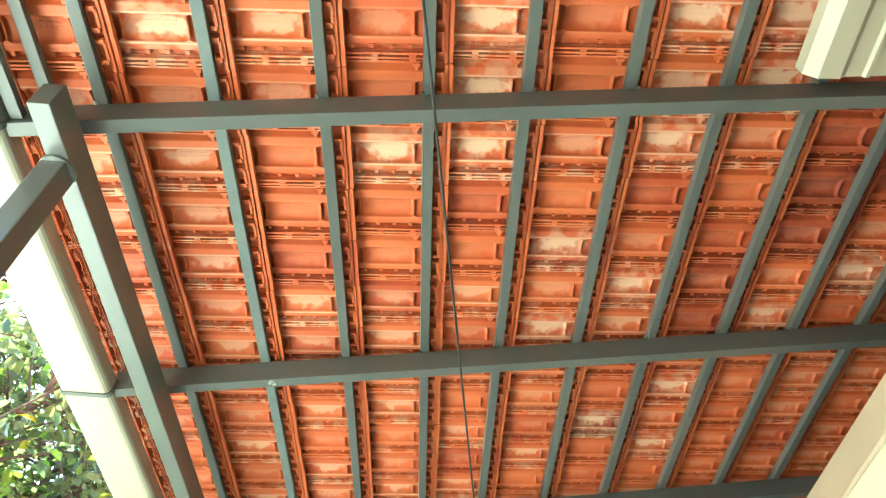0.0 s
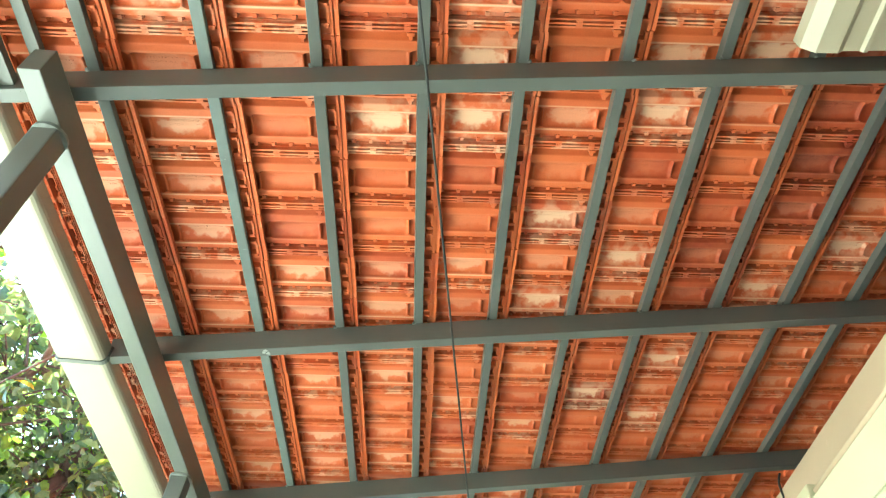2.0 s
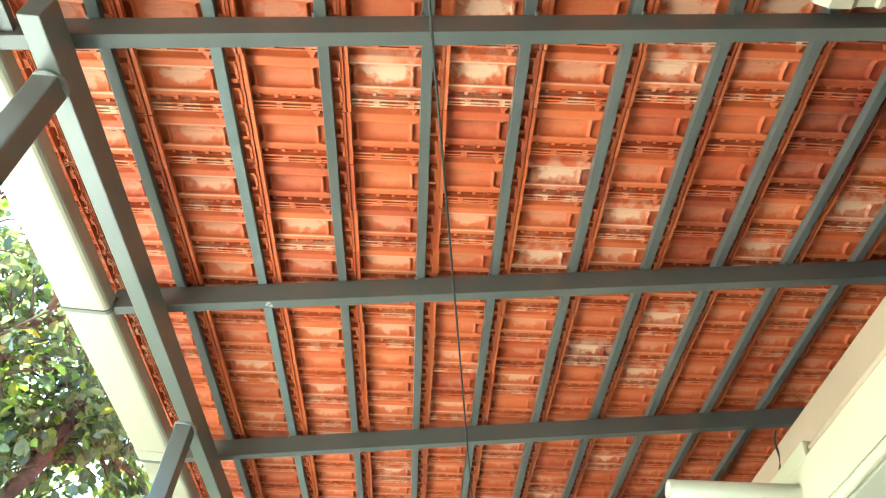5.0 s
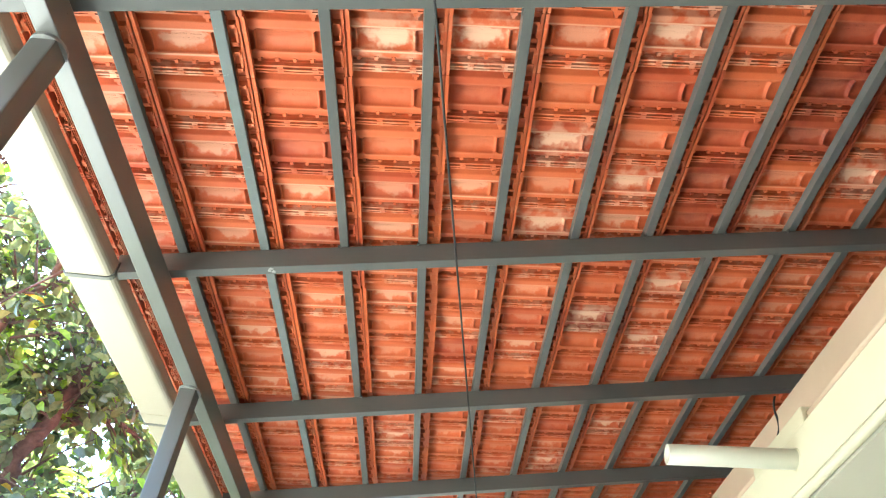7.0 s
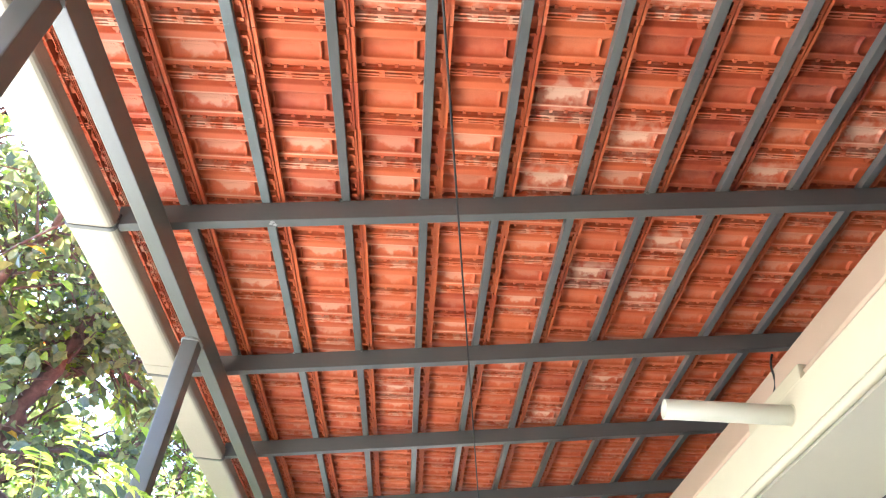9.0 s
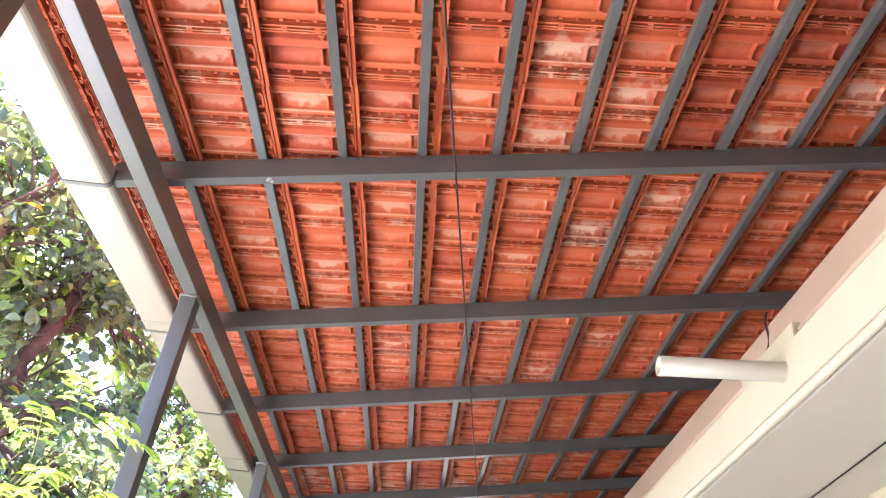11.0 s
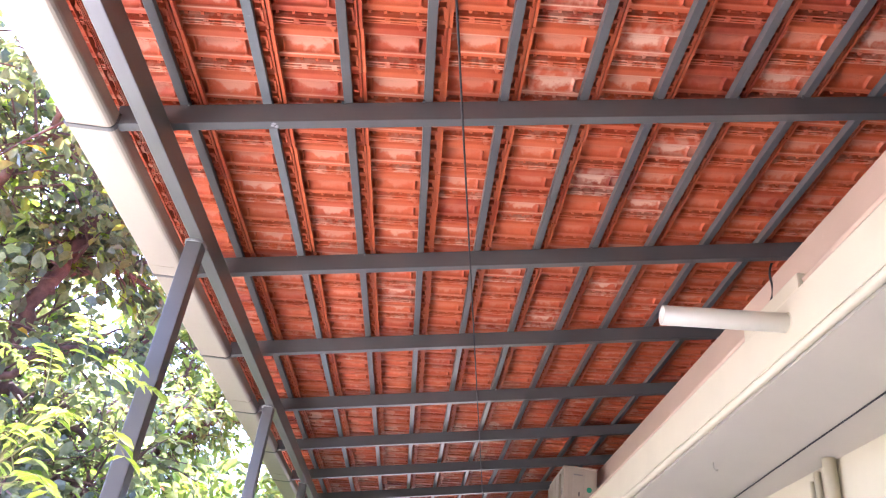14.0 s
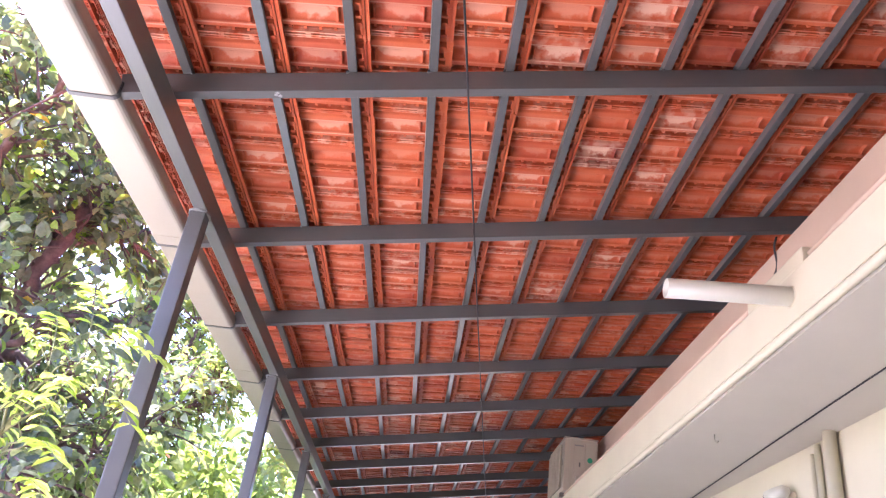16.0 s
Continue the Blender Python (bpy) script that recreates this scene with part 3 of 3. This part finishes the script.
tree("jackfruit_tree", "large broad-leaved tree with reddish limbs and dark glossy leaves", (-6.0, 5.4, 0), [
    ((-4.5, 6.9, 0), (-3.75, 6.4, 3.3), 0.16, 0.105),
    ((-3.75, 6.4, 3.3), (-3.12, 5.95, 4.7), 0.095, 0.06),
    ((-3.12, 5.95, 4.7), (-2.9, 5.7, 6.2), 0.06, 0.02),
    ((-3.75, 6.4, 3.3), (-3.9, 5.0, 5.6), 0.10, 0.03),
    ((-3.3, 6.1, 4.4), (-2.6, 6.9, 5.0), 0.05, 0.015),
    ((-3.75, 6.4, 3.3), (-5.6, 6.4, 5.6), 0.10, 0.03),
    ((-4.1, 6.4, 3.4), (-2.35, 5.8, 3.6), 0.05, 0.015),
    ((-3.9, 5.6, 4.6), (-2.7, 4.3, 5.2), 0.05, 0.015),
    ((-3.75, 6.4, 3.3), (-3.0, 8.4, 3.9), 0.07, 0.02),
    ((-4.2, 6.4, 3.2), (-3.5, 4.9, 3.4), 0.06, 0.015),
    ((-3.9, 5.2, 5.2), (-3.4, 3.6, 5.9), 0.05, 0.015),
    ((-4.1, 6.3, 3.0), (-2.6, 6.6, 2.6), 0.05, 0.015),
    ((-3.9, 5.2, 5.2), (-3.6, 6.4, 7.4), 0.05, 0.015),
    ((-3.12, 5.95, 4.7), (-2.9, 7.6, 6.6), 0.04, 0.012),
    ((-3.75, 6.4, 3.3), (-5.6, 8.2, 6.9), 0.08, 0.02),
    ((-4.0, 6.5, 3.2), (-2.5, 7.4, 3.1), 0.05, 0.012),
    ((-4.2, 6.2, 2.4), (-2.5, 5.2, 2.2), 0.05, 0.012),
    ((-3.3, 6.1, 4.15), (-3.55, 6.05, 5.4), 0.045, 0.015),
], 860, 0.75, 13, 0.14, LEAF_DARK, 11, 0.56, 0.5, clear_of_limb)
tree("background_tree", "tall sunlit leafy tree behind the gutter", (-6, 12, 0), [
    ((-5.5, 12, 0), (-5.0, 12.2, 3.0), 0.16, 0.12),
    ((-5.0, 12.2, 3.0), (-3.2, 11.5, 4.8), 0.09, 0.03),
    ((-5.0, 12.2, 3.0), (-6.5, 11.5, 6.5), 0.09, 0.03),
    ((-5.0, 12.2, 3.0), (-2.6, 13.0, 2.6), 0.07, 0.02),
    ((-5.0, 12.2, 3.0), (-8.5, 11, 4.5), 0.08, 0.02),
    ((-5.0, 12.2, 3.0), (-5.5, 9.5, 3.4), 0.07, 0.02),
    ((-4.6, 12.2, 2.0), (-2.6, 10.5, 1.8), 0.06, 0.02),
    ((-5.0, 12.2, 3.0), (-7.5, 9.5, 6.8), 0.08, 0.02),
    ((-5.0, 12.2, 3.0), (-3.9, 12.2, 6.6), 0.08, 0.02),
    ((-4.6, 12.2, 4.3), (-3.1, 12.6, 5.7), 0.06, 0.02),
    ((-4.5, 12.2, 4.6), (-4.9, 12.8, 7.8), 0.06, 0.02),
], 1100, 1.1, 15, 0.17, LEAF_FAR, 23, 0.45, 0.4, outside)


def frond(bm_twig, spots, root, tip, pairs, bare=1):
    root, tip = Vector(root), Vector(tip)
    pts = []
    for k in range(pairs + 1):
        f = k / pairs
        p = root.lerp(tip, f) + Vector((0, 0, 0.16 * (tip - root).length * math.sin(math.pi * min(1, f)) ))
        pts.append(p)
    tube(bm_twig, pts, [0.0032 - 0.002 * k / pairs for k in range(pairs + 1)], 4, False)
    for k in range(1 + bare, pairs + 1):
        d = (pts[k] - pts[k - 1]).normalized()
        s = d.cross(Vector((0, 0, 1))).normalized()
        for sign in (-1, 1):
            spots.append((pts[k], d * 0.55 + s * sign * 1.6 + Vector((0, 0, -0.1))))


sapling = empty("sapling", "young sapling with feathery yellow-green leaves", "tree")
stem = bmesh.new()
spots = []
part("trunk", tube(bmesh.new(), [(-2.05, 3.7, 0), (-2.0, 3.65, 0.9), (-1.86, 3.55, 1.7), (-1.7, 3.45, 2.2)], [0.022, 0.018, 0.013, 0.006], 8), TWIG, sapling, smooth=True)
FRONDS = [
    ((-1.70, 3.35, 2.36), (-1.10, 3.10, 2.57), 12, 9), ((-1.54, 3.30, 2.43), (-1.80, 3.20, 2.62), 10, 1), ((-1.50, 3.30, 2.43), (-0.97, 3.05, 2.45), 10, 4),
    ((-1.58, 3.40, 2.11), (-1.74, 3.30, 2.34), 9, 1), ((-1.58, 3.40, 2.08), (-1.32, 3.20, 2.03), 9, 1), ((-1.38, 3.30, 2.32), (-0.99, 3.00, 2.16), 7, 4),
    ((-1.40, 3.30, 2.48), (-1.52, 3.40, 2.86), 9, 2), ((-1.42, 3.30, 2.40), (-1.38, 3.10, 2.13), 8, 1), ((-1.74, 3.40, 2.21), (-1.45, 3.20, 2.26), 9, 1),
    ((-1.54, 3.30, 2.43), (-1.71, 3.50, 2.74), 10, 1), ((-1.78, 3.50, 2.32), (-1.95, 3.40, 2.50), 9, 1), ((-1.66, 3.42, 2.30), (-1.36, 3.22, 2.36), 9, 2),
    ((-1.62, 3.50, 1.96), (-1.33, 3.30, 1.84), 9, 1), ((-1.70, 3.50, 2.21), (-1.72, 3.40, 1.96), 8, 1), ((-1.64, 3.45, 1.90), (-1.66, 3.3, 1.64), 9, 1),
]
for root, tip, pairs, bare in FRONDS:
    hub = Vector((-1.72, 3.47, min(2.15, root[2] - 0.08)))
    tube(stem, [hub, hub.lerp(Vector(root), 0.55) + Vector((0, 0, 0.03)), root], [0.006, 0.005, 0.0035], 5, False)
    frond(stem, spots, root, tip, pairs, bare)
part("branchwork", stem, TWIG, sapling)["kind"] = "stuff"
leaves("crown", LEAF_LIGHT, spots, 0.09, 5, sapling, "feathery yellow-green leaflets", 0.27, 0.35, loose=0.12)

hedge = empty("shrubs", "dense sunlit shrubs along the garden edge", "shrubs", kind="stuff")
rr = random.Random(15)
spots = []
for k in range(34000):
    y = rr.uniform(7, 24)
    x = -2.0 - rr.random() ** 1.8 * 7 - max(0, (y - 14)) * 0.06
    z = rr.uniform(0.2, 2.0 + max(0.0, y - 8) * 0.32 + 0.8 * math.sin(y * 1.7) + 0.5 * math.sin(x * 2.3))
    spots.append(((x, y, z), (rr.gauss(0, 1), rr.gauss(0, 1), rr.gauss(0.5, 0.6))))
leaves("foliage", LEAF_FAR, spots, 0.24, 31, hedge, wide=0.4)


# ---------------------------------------------------------------- roof tiles
RIBS, DEPTH = (0.014, 0.219), 0.031


def trough(x):
    """Half-width and depth of the pressed trough at x: pinched and filled at the two cross ribs."""
    d = min(abs(x - r) for r in RIBS)
    half = 0.0455 - 0.009 * math.exp(-(d / 0.008) ** 2)
    return half, DEPTH * (0.42 if d < 0.0026 else min(1.0, 0.42 + (d - 0.0025) / 0.010))


def tile_mesh():
    """One interlocking clay tile, seen from below: x up the slope, y along the eave, z up."""
    bm = bmesh.new()
    steps = (-0.019, -0.012, -0.0083, -0.005, -0.0025, 0.0025, 0.005, 0.0083, 0.012, 0.019)
    xs = [-0.032, -0.018] + [RIBS[0] + d for d in steps] + [0.07, 0.12, 0.165] + [RIBS[1] + d for d in steps] + [0.262, 0.288]
    head = [(0.0, 0.033), (0.010, 0.031), (0.020, 0.022), (0.028, 0.008), (0.032, 0.001), (0.040, 0.0)]
    tail = [(0.168, 0.0), (0.181, 0.0012), (0.1825, 0.027), (0.207, 0.027), (0.2085, 0.016), (0.2455, 0.018)]
    across = [math.sin(radians(k)) for k in (-90, -80, -66, -48, -25, 0, 25, 48, 66, 80, 90)]
    grid = []
    for x in xs:
        half, deep = trough(x)
        line = head + [(0.110 + half * a, 0.0004 + deep * math.sqrt(max(0.0, 1 - a * a)) ** 0.8) for a in across] + tail
        grid.append([bm.verts.new((x, v, z)) for v, z in line])
    n = len(grid[0])
    for a, b in zip(grid, grid[1:]):
        for j in range(n - 1):
            f = bm.faces.new((a[j], a[j + 1], b[j + 1], b[j]))
            f.smooth = j < 4 or len(head) <= j < len(head) + len(across) - 1
    # teeth over the slot, slotted bars, a lug
    for x in (0.020, 0.082, 0.144, 0.206, 0.262):
        box(bm, (x - 0.008, 0.181, 0.0008), (x + 0.008, 0.199, 0.027), taper=0.8)
    box(bm, (-0.03, 0.2095, -0.004), (0.286, 0.2165, 0.020))
    box(bm, (-0.03, 0.2235, -0.007), (0.286, 0.2305, 0.020))
    box(bm, (-0.03, 0.2365, -0.005), (0.286, 0.2425, 0.020))
    for x in (0.09, 0.215):
        box(bm, (x - 0.011, 0.2165, -0.005), (x + 0.011, 0.2365, 0.020))
    box(bm, (0.210, -0.002, -0.004), (0.240, 0.013, 0.026), taper=0.8)
    box(bm, (0.217, 0.010, -0.002), (0.233, 0.029, 0.024), taper=0.7)
    # head: shallow pockets and two ridges beyond the batten
    box(bm, (0.280, 0.0, 0.011), (0.347, 0.2454, 0.021))
    for v in (0.022, 0.128):
        box(bm, (0.309, v + 0.01, -0.010), (0.320, v + 0.078, 0.013), taper=0.9)
        box(bm, (0.2885, v, -0.014), (0.320, v + 0.020, 0.013), taper=0.7)
        box(bm, (0.2885, v + 0.068, -0.014), (0.320, v + 0.088, 0.013), taper=0.7)
    box(bm, (0.3185, 0.001, -0.004), (0.3285, 0.2452, 0.013))
    box(bm, (0.3345, 0.001, -0.001), (0.347, 0.2452, 0.013))
    # worn pressed marks in the panel: two rows of short strokes
    rs = random.Random(2)

    def stroke(x, v, dx, dv):
        a = (v - 0.110) / 0.0455
        z = DEPTH * math.sqrt(1 - a * a) ** 0.8
        box(bm, (x, v, z - 0.0009), (x + dx, v + dv, z + 0.003))
    x = 0.056
    while x < 0.180:
        for dx in (0.0, rs.choice((0.005, 0.006, 0.007))):
            stroke(x + dx, 0.108, 0.0022, 0.011)
        stroke(x, rs.choice((0.108, 0.113, 0.117)), 0.007, 0.0022)
        x += rs.choice((0.0125, 0.0135, 0.0165))
    x = 0.048
    while x < 0.188:
        up = 0.004 * abs(x - 0.12) / 0.07
        for dx in (0.0, rs.choice((0.0, 0.004, 0.005))):
            stroke(x + dx, 0.090 + up, 0.0018, 0.007)
        x += rs.choice((0.0095, 0.011, 0.014))
    # upper side, foot lip and rims
    box(bm, (-0.032, -0.004, 0.040), (0.285, 0.2495, 0.048))
    box(bm, (0.280, 0.0, 0.001), (0.2865, 0.2454, 0.047))
    box(bm, (-0.034, 0.0, -0.021), (-0.0305, 0.2454, 0.041))
    box(bm, (-0.032, -0.001, 0.022), (0.286, 0.0015, 0.041))
    return finish("tile", bm, CLAY)


TILT_TILE = 5.8
PAN_OFF = 0.265                    # from a tile's foot line to its batten
tile_me = tile_mesh()
roof = empty("tiled_roof", "orange-red interlocking clay tile roof seen from below", "roof", kind="structure", m=ROOF)
near, far = [], []
Y_FIRST = 1.408 - 12 * PITCH
n_rows = int((Y_FAR - Y_FIRST) / PITCH) + 1
feet = BATTENS + [BATTENS[-1] + 0.345]
for row in range(n_rows):
    for k, b in enumerate(feet):
        y = Y_FIRST + row * PITCH
        jx, jz, jr = rng.uniform(-0.003, 0.003), rng.uniform(-0.0015, 0.0015), rng.uniform(-0.35, 0.35)
        m = pose(b - PAN_OFF + jx, y, 0.1385 + jz + 0.0270, 0, 0, jr) @ pose(0, 0, 0, 0, TILT_TILE, 0)
        (near if 9 <= row < 34 else far).append((b, m))
# single tiles with heavy or light salt, and a few fired darker: (row, column)
SALTY = {(10, 1), (10, 4), (10, 6), (10, 7), (11, 4), (11, 7), (12, 3), (12, 4), (12, 6), (14, 5), (15, 6), (15, 9), (16, 5), (16, 8), (18, 7), (19, 6), (20, 7), (24, 3), (24, 7), (26, 6)}
PALE = {(10, 2), (11, 6), (12, 1), (12, 0), (13, 0), (14, 1), (15, 2), (15, 4), (16, 1), (16, 3), (16, 6), (18, 2), (18, 3), (19, 1), (19, 4), (20, 2), (20, 5), (21, 3), (21, 4), (21, 1), (22, 2), (23, 5), (25, 3)}
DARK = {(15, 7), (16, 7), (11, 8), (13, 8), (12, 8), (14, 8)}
for i, (b, m) in enumerate(near[:300]):
    t = new("tile", tile_me)
    t.matrix_basis = m
    t.parent = roof
    at = (9 + i // len(feet), i % len(feet))
    t.material_slots[0].link = "OBJECT"
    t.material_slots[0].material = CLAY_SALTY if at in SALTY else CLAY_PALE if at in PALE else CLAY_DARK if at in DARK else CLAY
eave = [pose(-1.405, Y_FIRST + row * PITCH, 0.168) @ pose(0, 0, 0, 0, TILT_TILE, 0) @ Matrix.Diagonal((0.28, 1, 1, 1)) for row in range(n_rows)]
rest = near[300:] + far + [(0, m) for m in eave]
co = np.empty(len(tile_me.vertices) * 3)
tile_me.vertices.foreach_get("co", co)
co = np.c_[co.reshape(-1, 3), np.ones(len(co) // 3)]
polys = [tuple(p.vertices) for p in tile_me.polygons]
V, F = [], []
for i, (b, m) in enumerate(rest):
    V.append(co @ np.array(m).T[:, :3])
    F += [tuple(v + i * len(co) for v in p) for p in polys]
me = bpy.data.meshes.new("tiles")
me.from_pydata(np.concatenate(V).tolist(), [], F)
me.materials.append(CLAY_FAR)
me.polygons.foreach_set("use_smooth", [p.use_smooth for p in tile_me.polygons] * len(rest))
more = new("tiles", me)
more.parent = roof
more["kind"] = "stuff"
